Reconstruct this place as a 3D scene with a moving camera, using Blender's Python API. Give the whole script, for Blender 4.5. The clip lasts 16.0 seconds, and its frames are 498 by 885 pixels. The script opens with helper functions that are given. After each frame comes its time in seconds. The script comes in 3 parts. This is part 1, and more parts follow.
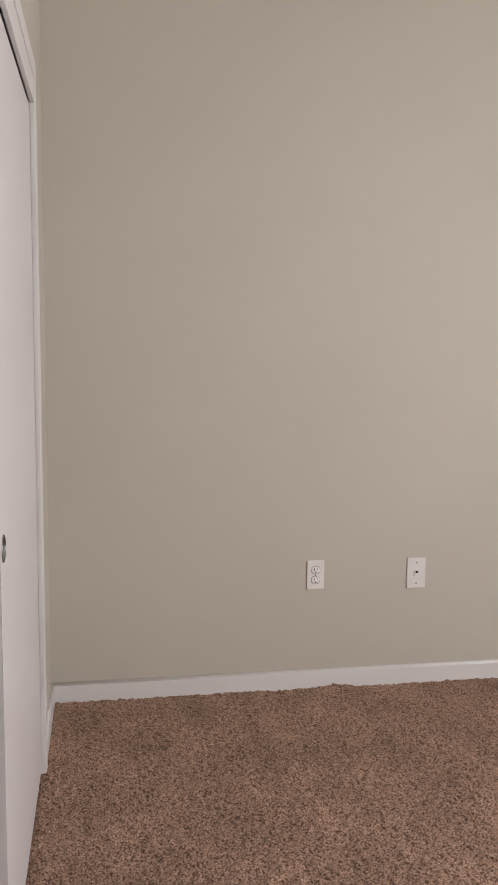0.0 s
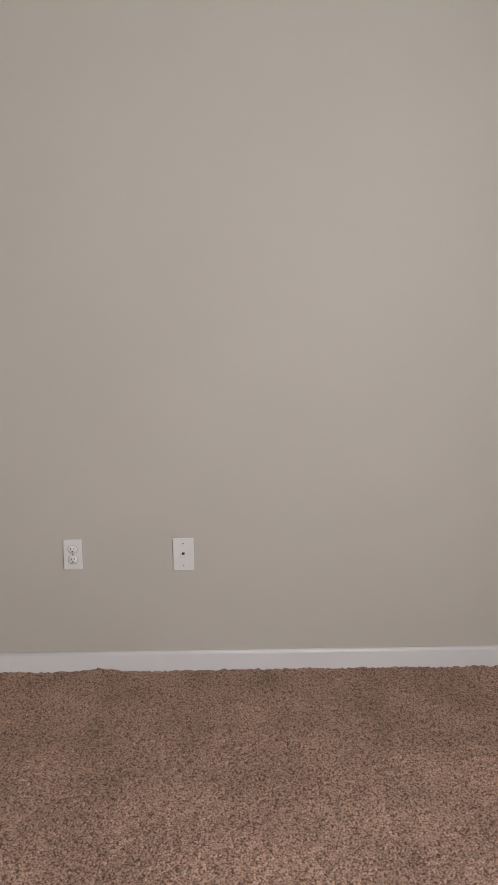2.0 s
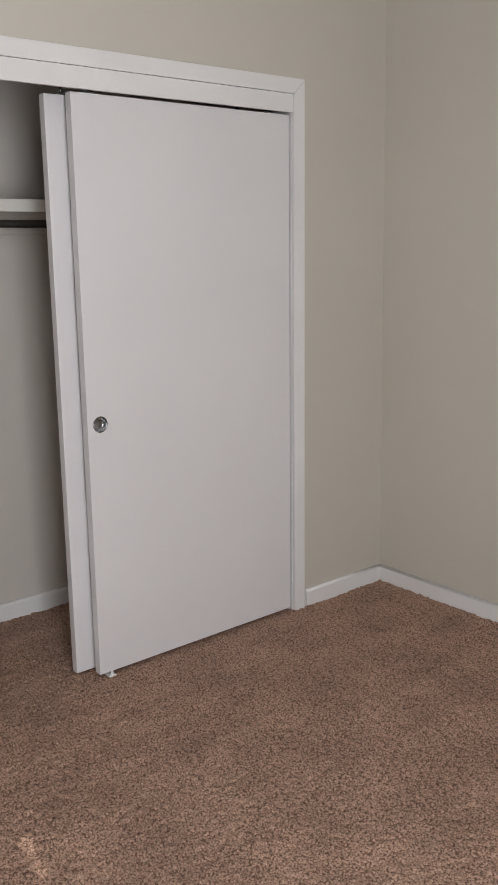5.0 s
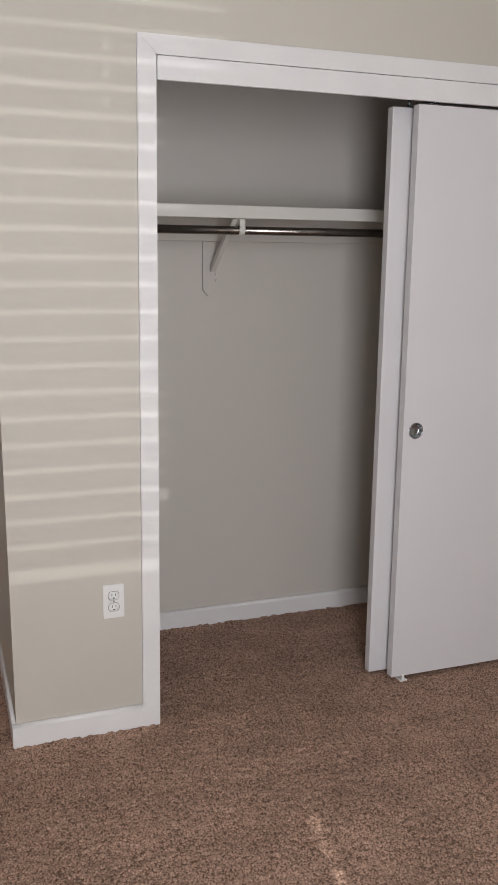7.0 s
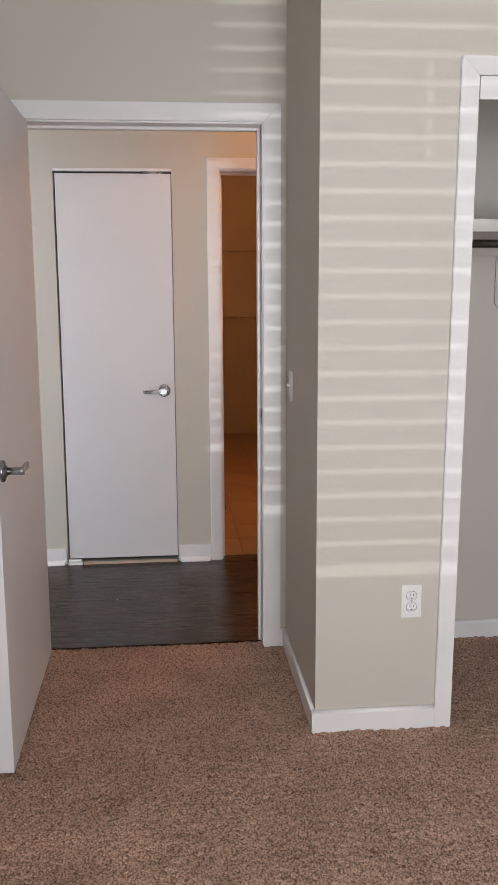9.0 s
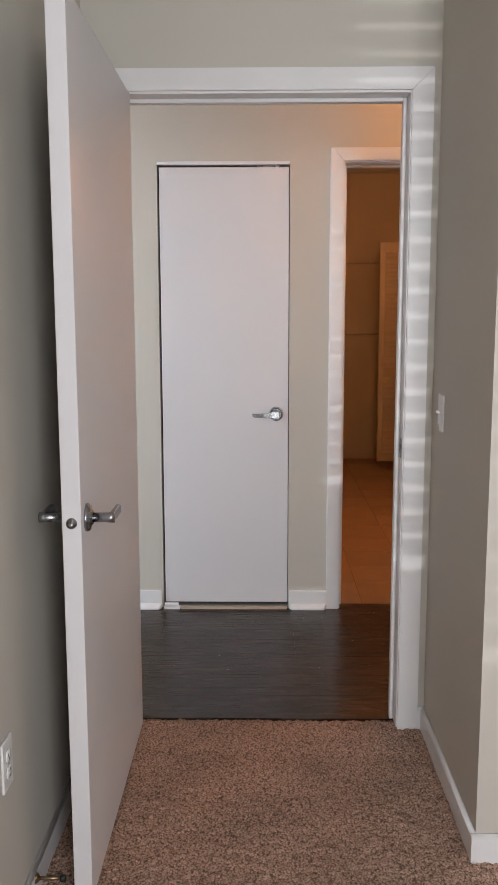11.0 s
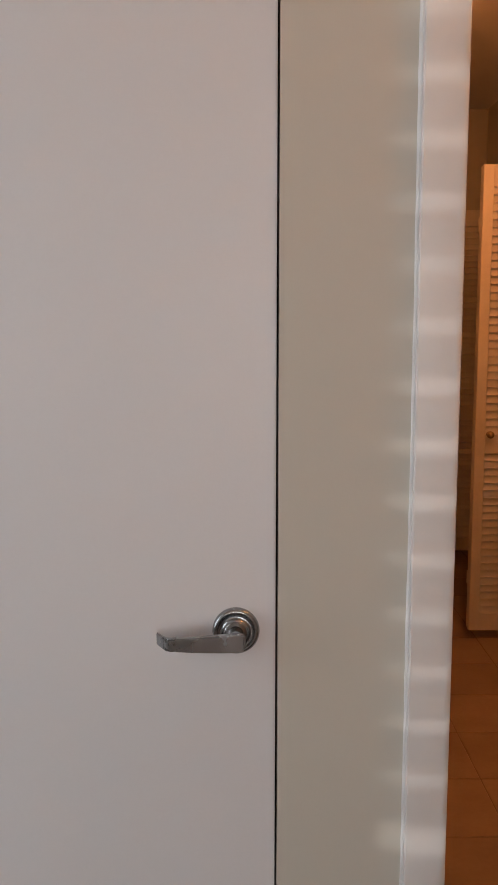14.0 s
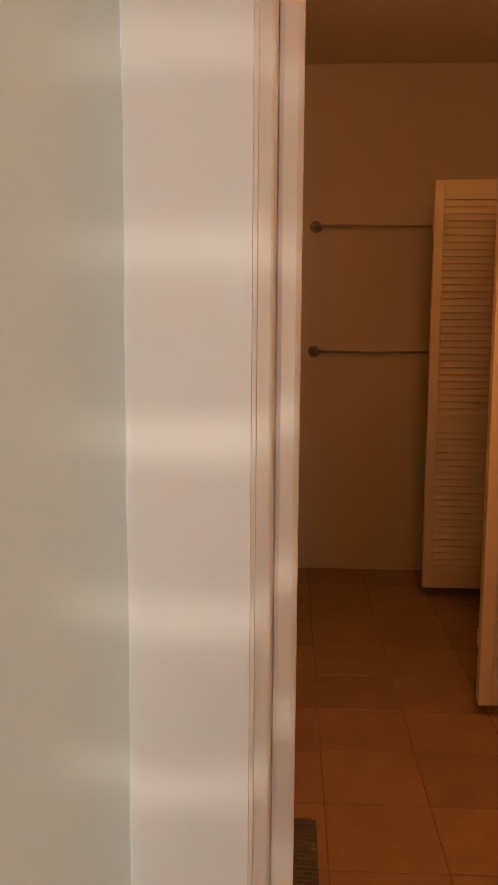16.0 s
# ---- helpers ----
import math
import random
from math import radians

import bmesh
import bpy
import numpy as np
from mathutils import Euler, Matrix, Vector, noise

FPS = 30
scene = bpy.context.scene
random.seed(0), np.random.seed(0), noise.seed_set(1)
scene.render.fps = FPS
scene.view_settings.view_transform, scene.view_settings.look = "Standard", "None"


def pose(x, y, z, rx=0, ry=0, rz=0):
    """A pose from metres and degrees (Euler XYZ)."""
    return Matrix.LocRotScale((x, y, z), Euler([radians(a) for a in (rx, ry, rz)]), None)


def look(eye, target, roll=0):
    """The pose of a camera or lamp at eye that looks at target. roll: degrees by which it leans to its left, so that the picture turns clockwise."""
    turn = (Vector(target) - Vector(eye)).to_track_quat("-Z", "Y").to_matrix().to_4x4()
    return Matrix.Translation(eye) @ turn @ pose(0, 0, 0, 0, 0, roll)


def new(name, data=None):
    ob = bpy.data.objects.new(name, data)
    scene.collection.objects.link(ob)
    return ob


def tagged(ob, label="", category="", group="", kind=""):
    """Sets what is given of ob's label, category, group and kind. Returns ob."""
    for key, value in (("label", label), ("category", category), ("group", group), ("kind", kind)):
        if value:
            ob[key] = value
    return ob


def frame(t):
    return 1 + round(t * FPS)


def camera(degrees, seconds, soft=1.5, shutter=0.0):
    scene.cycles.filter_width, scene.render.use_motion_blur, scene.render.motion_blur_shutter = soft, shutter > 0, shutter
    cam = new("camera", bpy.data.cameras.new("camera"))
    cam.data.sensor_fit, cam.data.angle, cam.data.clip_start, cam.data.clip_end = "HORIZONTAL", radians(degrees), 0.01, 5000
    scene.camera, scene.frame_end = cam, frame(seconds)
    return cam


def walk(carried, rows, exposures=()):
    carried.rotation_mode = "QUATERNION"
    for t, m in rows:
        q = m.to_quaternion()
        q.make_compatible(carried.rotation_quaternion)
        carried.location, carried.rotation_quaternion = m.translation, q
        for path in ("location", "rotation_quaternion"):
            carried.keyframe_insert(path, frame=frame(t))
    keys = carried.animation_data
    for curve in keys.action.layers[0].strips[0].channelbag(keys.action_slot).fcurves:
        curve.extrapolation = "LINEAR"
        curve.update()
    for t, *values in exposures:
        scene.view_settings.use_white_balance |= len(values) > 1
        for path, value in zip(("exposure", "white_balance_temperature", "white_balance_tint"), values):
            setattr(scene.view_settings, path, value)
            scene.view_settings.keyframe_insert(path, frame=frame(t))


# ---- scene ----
cam = camera(32.0, 16.0)
PATH = [
    (0, (-0.367, -0.201, 1.375), (1.591, -0.533, 1.136), 0.6),
    (0.5, (-0.291, -0.417, 1.361), (1.689, -0.551, 1.115), 0.4),
    (1, (-0.272, -0.774, 1.383), (1.711, -0.799, 1.126), 0.2),
    (1.5, (-0.329, -1.174, 1.382), (1.651, -1.19, 1.1), -0.0),
    (2, (-0.292, -1.687, 1.351), (1.685, -1.683, 1.049), -0.9),
    (2.5, (-0.295, -2.14, 1.379), (1.678, -2.123, 1.053), -0.6),
    (3, (-0.3, -2.423, 1.347), (1.671, -2.436, 1.006), -0.5),
    (3.2, (-0.294, -2.493, 1.343), (1.677, -2.518, 1.002), -0.2),
    (5.3, (-0.021, -2.657, 1.528), (0.995, -0.987, 1.107), -1.7),
    (5.5, (-0.007, -2.67, 1.522), (0.912, -0.942, 1.108), -1.9),
    (6, (-0.013, -2.677, 1.53), (0.777, -0.886, 1.117), -0.8),
    (6.5, (-0.07, -2.663, 1.521), (0.663, -0.847, 1.118), 0.0),
    (7, (-0.163, -2.644, 1.501), (0.499, -0.797, 1.111), 0.3),
    (7.5, (-0.236, -2.651, 1.484), (0.346, -0.775, 1.11), 0.1),
    (8, (-0.321, -2.666, 1.489), (0.177, -0.765, 1.12), 0.1),
    (8.5, (-0.383, -2.69, 1.481), (-0.028, -0.753, 1.127), -0.1),
    (9, (-0.472, -2.715, 1.467), (-0.29, -0.753, 1.129), -0.3),
    (9.5, (-0.537, -2.745, 1.474), (-0.489, -0.773, 1.141), -0.4),
    (9.7, (-0.553, -2.735, 1.465), (-0.542, -0.762, 1.143), -0.3),
    (11.8, (-0.557, -1.377, 1.408), (-0.592, 0.603, 1.128), -0.1),
    (12, (-0.533, -1.174, 1.403), (-0.567, 0.807, 1.13), -0.1),
    (12.5, (-0.495, -0.688, 1.383), (-0.524, 1.294, 1.121), -0.0),
    (13, (-0.479, -0.158, 1.381), (-0.496, 1.825, 1.121), -0.0),
    (13.5, (-0.449, 0.313, 1.403), (-0.459, 2.296, 1.142), 0.2),
    (14, (-0.472, 0.773, 1.384), (-0.479, 2.756, 1.124), -0.0),
    (14.5, (-0.386, 1.176, 1.365), (-0.389, 3.158, 1.103), 0.0),
    (15, (-0.306, 1.457, 1.384), (-0.301, 3.44, 1.122), -0.0),
    (15.5, (-0.225, 1.611, 1.376), (-0.222, 3.594, 1.112), 0.3),
    (16, (-0.176, 1.585, 1.354), (-0.27, 3.565, 1.092), 0.4),
]
EXPOSURES = [
    (0.0, 0.0, 6750, 15),
    (2.2, -0.12, 6400, 13),
    (3.2, -0.22, 6400, 13),
    (5.3, -0.18, 6400, 11),
    (7.5, -0.30, 6380, 12),
    (9.0, -0.13, 6330, 12),
    (9.7, -0.05, 6250, 11),
    (12.0, -0.2, 6350, 11),
    (13.3, -0.35, 6550, 12),
    (14.0, -0.50, 6750, 12),
    (14.5, -0.78, 7000, 13),
    (15.0, -0.56, 7750, 15),
    (15.4, -0.57, 8500, 17),
    (16.0, -0.25, 7900, 11),
]
walk(cam, [(t, look(eye, target, roll)) for t, eye, target, roll in PATH], EXPOSURES)

# ---- world, sun and large lights ----
world = bpy.data.worlds.new("world")
scene.world = world
world.use_nodes = True
wn = world.node_tree
sky = wn.nodes.new("ShaderNodeTexSky")
sky.sky_type = "NISHITA"
sky.sun_disc = False
sky.sun_elevation = radians(35)
sky.sun_rotation = radians(187.8)
wn.nodes["Background"].inputs["Strength"].default_value = 0.1
wn.links.new(sky.outputs[0], wn.nodes["Background"].inputs["Color"])


def lamp(name, kind, matrix, energy, color, wide=0.1, high=0.1, cone=8.0):
    """wide: the lamp's radius or width in metres, or a sun's angle in degrees."""
    data = bpy.data.lights.new(name, kind)
    data.energy, data.color = energy, color
    if kind == "SUN":
        data.angle = radians(wide)
    elif kind == "AREA":
        data.shape, data.size, data.size_y = "RECTANGLE", wide, high
    else:
        data.shadow_soft_size = wide
    if kind == "SPOT":
        data.spot_size, data.spot_blend = radians(cone), 0.3
    ob = new(name, data)
    ob.matrix_world = matrix
    return ob


SUN_AZ, SUN_EL = radians(7.8), radians(35)
sun_way = Vector((math.sin(SUN_AZ) * math.cos(SUN_EL), math.cos(SUN_AZ) * math.cos(SUN_EL), -math.sin(SUN_EL)))
lamp("sun", "SUN", look((0, -8, 8), Vector((0, -8, 8)) + sun_way), 5.0, (1.0, 0.96, 0.9), 0.5)
# daylight of the bedroom window, in its opening
lamp("window_daylight", "AREA", look((0.11, -3.28, 1.42), (0.75, 0, 1.42)), 73, (0.98, 0.985, 1.0), 0.76, 2.0)
# area lamp added for the living room's daylight; its window is unseen
lamp("living_daylight", "AREA", look((-2.6, 0.90, 1.35), (-2.2, 3, 1.35)), 110, (0.86, 0.93, 1.0), 2.0, 1.8)
# low sun glint thrown up from the ground far outside
lamp("sun_glint", "SPOT", look((0.9, -80, -2.45), (0.11, -3.4, 1.42)), 55000, (1.0, 0.97, 0.92), 0.18, cone=2.4)
# warm electric light of the hall, the bathroom and the living room
WARM = (1.0, 0.43, 0.145)
lamp("hall_light", "POINT", pose(0.55, 1.6, 2.5), 16, WARM, 0.1)
lamp("bathroom_light", "POINT", pose(0.38, 3.5, 2.25), 32, (1.0, 0.355, 0.112), 0.10)
lamp("living_light", "POINT", pose(-2.2, 5.1, 2.5), 16, (1.0, 0.6, 0.28), 0.08)


# ---- materials ----
def material(name, tones, rough, scale=3.0, grain=150.0, bump=0.05, metal=0.0, stretch=(1, 1, 1), rough_var=0.08, fine=0.3, coat=0.0, random=0.0):
    """Two tones mixed by a broad and a fine noise, with a fine bump, in real metres."""
    m = bpy.data.materials.new(name)
    m.use_nodes = True
    t = m.node_tree
    n, l = t.nodes, t.links
    b = n["Principled BSDF"]
    geo = n.new("ShaderNodeNewGeometry")
    mp = n.new("ShaderNodeMapping")
    mp.inputs["Scale"].default_value = stretch
    l.new(geo.outputs["Position"], mp.inputs["Vector"])
    big = n.new("ShaderNodeTexNoise")
    big.inputs["Scale"].default_value, big.inputs["Detail"].default_value = scale, 4
    small = n.new("ShaderNodeTexNoise")
    small.inputs["Scale"].default_value, small.inputs["Detail"].default_value = grain, 3
    for x in (big, small):
        l.new(mp.outputs[0], x.inputs["Vector"])
    mix = n.new("ShaderNodeMix")
    mix.data_type = "FLOAT"
    mix.inputs[0].default_value = fine
    l.new(big.outputs["Fac"], mix.inputs[2])
    l.new(small.outputs["Fac"], mix.inputs[3])
    ramp = n.new("ShaderNodeValToRGB")
    ramp.color_ramp.elements[0].position, ramp.color_ramp.elements[1].position = 0.3, 0.7
    ramp.color_ramp.elements[0].color = (*tones[0], 1)
    ramp.color_ramp.elements[1].color = (*tones[1], 1)
    l.new(mix.outputs[0], ramp.inputs["Fac"])
    out = ramp.outputs["Color"]
    if random:
        info = n.new("ShaderNodeObjectInfo")
        mr = n.new("ShaderNodeMapRange")
        mr.inputs["To Min"].default_value, mr.inputs["To Max"].default_value = 1 - random, 1 + random
        l.new(info.outputs["Random"], mr.inputs["Value"])
        hsv = n.new("ShaderNodeHueSaturation")
        l.new(mr.outputs[0], hsv.inputs["Value"])
        l.new(out, hsv.inputs["Color"])
        out = hsv.outputs["Color"]
    l.new(out, b.inputs["Base Color"])
    rr = n.new("ShaderNodeMapRange")
    rr.inputs["To Min"].default_value, rr.inputs["To Max"].default_value = max(0.02, rough - rough_var), min(1, rough + rough_var)
    l.new(big.outputs["Fac"], rr.inputs["Value"])
    l.new(rr.outputs[0], b.inputs["Roughness"])
    b.inputs["Metallic"].default_value = metal
    b.inputs["Coat Weight"].default_value = coat
    if bump:
        bp = n.new("ShaderNodeBump")
        bp.inputs["Strength"].default_value, bp.inputs["Distance"].default_value = bump, 0.002
        l.new(small.outputs["Fac"], bp.inputs["Height"])
        l.new(bp.outputs[0], b.inputs["Normal"])
    return m


WALL = material("wall_paint", ((0.541, 0.514, 0.455), (0.571, 0.544, 0.485)), 0.62, 1.1, 260, 0.06, fine=0.15)
CLOSET_WALL = material("closet_paint", ((0.565, 0.532, 0.49), (0.595, 0.562, 0.52)), 0.62, 1.1, 260, 0.06, fine=0.15)
CEILING = material("ceiling_paint", ((0.74, 0.73, 0.70), (0.78, 0.77, 0.74)), 0.8, 2, 120, 0.2)
TRIM = material("trim_paint", ((0.74, 0.735, 0.735), (0.79, 0.785, 0.785)), 0.33, 5, 90, 0.05, fine=0.2)
DOOR = material("door_paint", ((0.675, 0.665, 0.68), (0.71, 0.70, 0.715)), 0.42, 1.6, 220, 0.06, fine=0.2)
SHELF = material("shelf_paint", ((0.66, 0.65, 0.60), (0.72, 0.70, 0.66)), 0.45, 6, 120, 0.06)
PLASTIC = material("white_plastic", ((0.78, 0.78, 0.77), (0.82, 0.82, 0.81)), 0.3, 8, 60, 0.0)
DARK = material("dark_slot", ((0.012, 0.011, 0.010), (0.02, 0.018, 0.016)), 0.6, 40, 200, 0.0)
STEEL = material("brushed_steel", ((0.29, 0.30, 0.31), (0.35, 0.36, 0.375)), 0.27, 12, 300, 0.0, metal=1.0, rough_var=0.03)
NICKEL = material("satin_nickel", ((0.46, 0.43, 0.39), (0.56, 0.53, 0.49)), 0.3, 30, 300, 0.0, metal=1.0)
ROD = material("chrome_rod", ((0.19, 0.175, 0.16), (0.27, 0.25, 0.23)), 0.24, 30, 300, 0.0, metal=1.0)
BRASS = material("old_brass", ((0.28, 0.20, 0.11), (0.38, 0.29, 0.18)), 0.35, 60, 200, 0.03, metal=1.0)
LAMINATE = material("dark_laminate", ((0.018, 0.0085, 0.005), (0.038, 0.0195, 0.0125)), 0.27, 5, 60, 0.06, stretch=(0.6, 9, 4), fine=0.25, random=0.2, rough_var=0.08)
LAMINATE.node_tree.nodes["Principled BSDF"].inputs["Specular IOR Level"].default_value = 0.36
TILE = material("beige_tile", ((0.25, 0.165, 0.105), (0.34, 0.235, 0.155)), 0.38, 7, 60, 0.06, fine=0.3, random=0.09)
GROUT = material("brown_grout", ((0.19, 0.125, 0.085), (0.27, 0.185, 0.125)), 0.85, 12, 120, 0.3)
LOUVER = material("louver_paint", ((0.66, 0.62, 0.55), (0.73, 0.69, 0.62)), 0.42, 5, 80, 0.06)
MAT_FABRIC = material("grey_bath_mat", ((0.05, 0.05, 0.05), (0.15, 0.145, 0.14)), 0.95, 30, 240, 0.6, fine=0.5)
CONCRETE = material("bare_subfloor", ((0.10, 0.095, 0.085), (0.28, 0.27, 0.25)), 0.9, 90, 300, 0.5, fine=0.5)
BARE_WOOD = material("bare_wood", ((0.42, 0.34, 0.26), (0.52, 0.43, 0.34)), 0.6, 8, 120, 0.1, stretch=(0.6, 8, 8))
BLIND = material("blind_vinyl", ((0.76, 0.75, 0.72), (0.8, 0.79, 0.76)), 0.4, 10, 90, 0.0)


def carpet_material():
    m = bpy.data.materials.new("cut_pile_carpet")
    m.use_nodes = True
    t = m.node_tree
    n, l = t.nodes, t.links
    b = n["Principled BSDF"]
    geo = n.new("ShaderNodeNewGeometry")
    def tex(kind, scale, detail=2.0):
        x = n.new(kind)
        x.inputs["Scale"].default_value = scale
        if kind == "ShaderNodeTexNoise":
            x.inputs["Detail"].default_value = detail
        l.new(geo.outputs["Position"], x.inputs["Vector"])
        return x
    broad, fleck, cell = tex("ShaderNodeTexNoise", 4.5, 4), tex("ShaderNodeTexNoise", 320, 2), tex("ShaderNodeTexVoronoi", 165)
    # shade between tufts is painted into the colour: pale tips, dark sunken gaps
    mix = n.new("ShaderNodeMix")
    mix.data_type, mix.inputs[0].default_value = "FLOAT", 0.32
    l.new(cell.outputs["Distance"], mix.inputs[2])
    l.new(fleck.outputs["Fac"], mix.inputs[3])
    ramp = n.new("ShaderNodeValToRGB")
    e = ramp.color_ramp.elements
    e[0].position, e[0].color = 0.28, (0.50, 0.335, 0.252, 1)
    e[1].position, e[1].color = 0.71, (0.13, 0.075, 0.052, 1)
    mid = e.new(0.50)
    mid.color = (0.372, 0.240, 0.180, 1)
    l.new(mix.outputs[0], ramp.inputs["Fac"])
    hsv = n.new("ShaderNodeHueSaturation")
    mr = n.new("ShaderNodeMapRange")
    mr.inputs["From Min"].default_value, mr.inputs["From Max"].default_value = 0.3, 0.7
    mr.inputs["To Min"].default_value, mr.inputs["To Max"].default_value = 0.84, 1.15
    l.new(broad.outputs["Fac"], mr.inputs["Value"])
    # faint vacuum tracks along the room
    mp = n.new("ShaderNodeMapping")
    mp.inputs["Scale"].default_value = (0.35, 7.0, 1.0)
    l.new(geo.outputs["Position"], mp.inputs["Vector"])
    tracks = n.new("ShaderNodeTexNoise")
    tracks.inputs["Scale"].default_value, tracks.inputs["Detail"].default_value = 1.6, 2
    l.new(mp.outputs[0], tracks.inputs["Vector"])
    tr = n.new("ShaderNodeMapRange")
    tr.inputs["From Min"].default_value, tr.inputs["From Max"].default_value = 0.3, 0.7
    tr.inputs["To Min"].default_value, tr.inputs["To Max"].default_value = 0.93, 1.08
    l.new(tracks.outputs["Fac"], tr.inputs["Value"])
    mul = n.new("ShaderNodeMath")
    mul.operation = "MULTIPLY"
    l.new(mr.outputs[0], mul.inputs[0])
    l.new(tr.outputs[0], mul.inputs[1])
    # each tuft takes the dye a little differently
    dye = n.new("ShaderNodeMapRange")
    dye.inputs["To Min"].default_value, dye.inputs["To Max"].default_value = 0.79, 1.21
    l.new(cell.outputs["Color"], dye.inputs["Value"])
    tuft = n.new("ShaderNodeMath")
    tuft.operation = "MULTIPLY"
    l.new(mul.outputs[0], tuft.inputs[0])
    l.new(dye.outputs[0], tuft.inputs[1])
    l.new(tuft.outputs[0], hsv.inputs["Value"])
    l.new(ramp.outputs["Color"], hsv.inputs["Color"])
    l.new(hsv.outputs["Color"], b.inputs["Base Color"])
    b.inputs["Roughness"].default_value = 0.95
    b.inputs["Sheen Weight"].default_value = 0.12
    b.inputs["Sheen Tint"].default_value = (1.0, 0.78, 0.62, 1)
    b.inputs["Sheen Roughness"].default_value = 0.5
    b.inputs["Specular IOR Level"].default_value = 0.15
    bp = n.new("ShaderNodeBump")
    bp.inputs["Strength"].default_value, bp.inputs["Distance"].default_value = 0.6, 0.005
    bp.invert = True
    l.new(mix.outputs[0], bp.inputs["Height"])
    l.new(bp.outputs[0], b.inputs["Normal"])
    return m


CARPET = carpet_material()


def glass_material():
    m = bpy.data.materials.new("window_glass")
    m.use_nodes = True
    b = m.node_tree.nodes["Principled BSDF"]
    b.inputs["Transmission Weight"].default_value = 1.0
    b.inputs["Roughness"].default_value = 0.0
    b.inputs["IOR"].default_value = 1.1
    return m


GLASS = glass_material()


# ---- mesh helpers ----
def rbox(bm, x0, x1, y0, y1, z0, z1, bevel=0.0, segments=2):
    b = bmesh.new()
    bmesh.ops.create_cube(b, size=1)
    for v in b.verts:
        v.co = Vector((x0 + (v.co.x + 0.5) * (x1 - x0), y0 + (v.co.y + 0.5) * (y1 - y0), z0 + (v.co.z + 0.5) * (z1 - z0)))
    if bevel:
        bmesh.ops.bevel(b, geom=b.edges[:], offset=bevel, segments=segments, profile=0.5, affect="EDGES")
    me = bpy.data.meshes.new("tmp")
    b.to_mesh(me)
    b.free()
    bm.from_mesh(me)
    bpy.data.meshes.remove(me)
    return bm


def box(*dims, bevel=0.0, segments=2):
    return rbox(bmesh.new(), *dims, bevel=bevel, segments=segments)


def turned(profile, axis="y", steps=32, closed=True):
    """A lathed solid from (radius, height) rows; its axis runs along -y (towards the viewer of a north wall) or z."""
    bm = bmesh.new()
    rings = []
    for r, h in profile:
        ring = []
        for i in range(steps):
            a = 2 * math.pi * i / steps
            c, s = r * math.cos(a), r * math.sin(a)
            ring.append(bm.verts.new((c, -h, s) if axis == "y" else ((c, s, h) if axis == "z" else (h, c, s))))
        rings.append(ring)
    for a, b in zip(rings, rings[1:]):
        for i in range(steps):
            bm.faces.new((a[i], a[(i + 1) % steps], b[(i + 1) % steps], b[i]))
    if closed:
        bm.faces.new(rings[0])
    bm.faces.new(rings[-1])
    bmesh.ops.recalc_face_normals(bm, faces=bm.faces)
    for f in bm.faces:
        f.smooth = len(f.verts) == 4
    return bm


def extruded(points, depth, axis="x"):
    """A prism from a closed outline: (y, z) rows drawn out along x, or (x, z) rows along y."""
    bm = bmesh.new()
    ends = []
    for d in (0, depth):
        ends.append([bm.verts.new((d, p, q) if axis == "x" else (p, d, q)) for p, q in points])
    bm.faces.new(ends[0])
    bm.faces.new(ends[1])
    k = len(points)
    for i in range(k):
        bm.faces.new((ends[0][i], ends[0][(i + 1) % k], ends[1][(i + 1) % k], ends[1][i]))
    bmesh.ops.recalc_face_normals(bm, faces=bm.faces)
    return bm


def mesh_object(name, bm, mat):
    me = bpy.data.meshes.new(name)
    bm.to_mesh(me)
    bm.free()
    me.materials.append(mat)
    return new(name, me)


def part(name, bm, mat, parent, label=""):
    ob = mesh_object(name, bm, mat)
    ob.parent = parent
    return tagged(ob, label)


def shared_part(name, mesh, parent, x, y, z):
    ob = new(name, mesh)
    ob.parent = parent
    ob.location = (x, y, z)
    return ob


def thing(name, m, label, category, group=""):
    ob = new(name)
    ob.matrix_world = m
    return tagged(ob, label, category, group)


def structure(name, bm, mat, label, category):
    return tagged(mesh_object(name, bm, mat), label, category, kind="structure")


# ---- the shell ----
W, E, S = -1.125, 2.856, -3.40      # bedroom side walls and window wall
DW, DH = 0.743, 0.863                # bedroom door wall, both faces
HW, HB = 1.976, 2.096               # hall wall, both faces
H = 2.74                            # ceiling
JL, JR = -1.018, -0.096             # bedroom door opening
HL, HR = -1.042, -0.435             # hall closet door opening
BL, BR = -0.184, 0.58               # bathroom door opening
WL, WR = -0.255, 0.762                # window opening
CL, CR = 0.477, 2.312               # bedroom closet opening


def multi(*boxes):
    bm = bmesh.new()
    for b in boxes:
        rbox(bm, *b)
    return bm


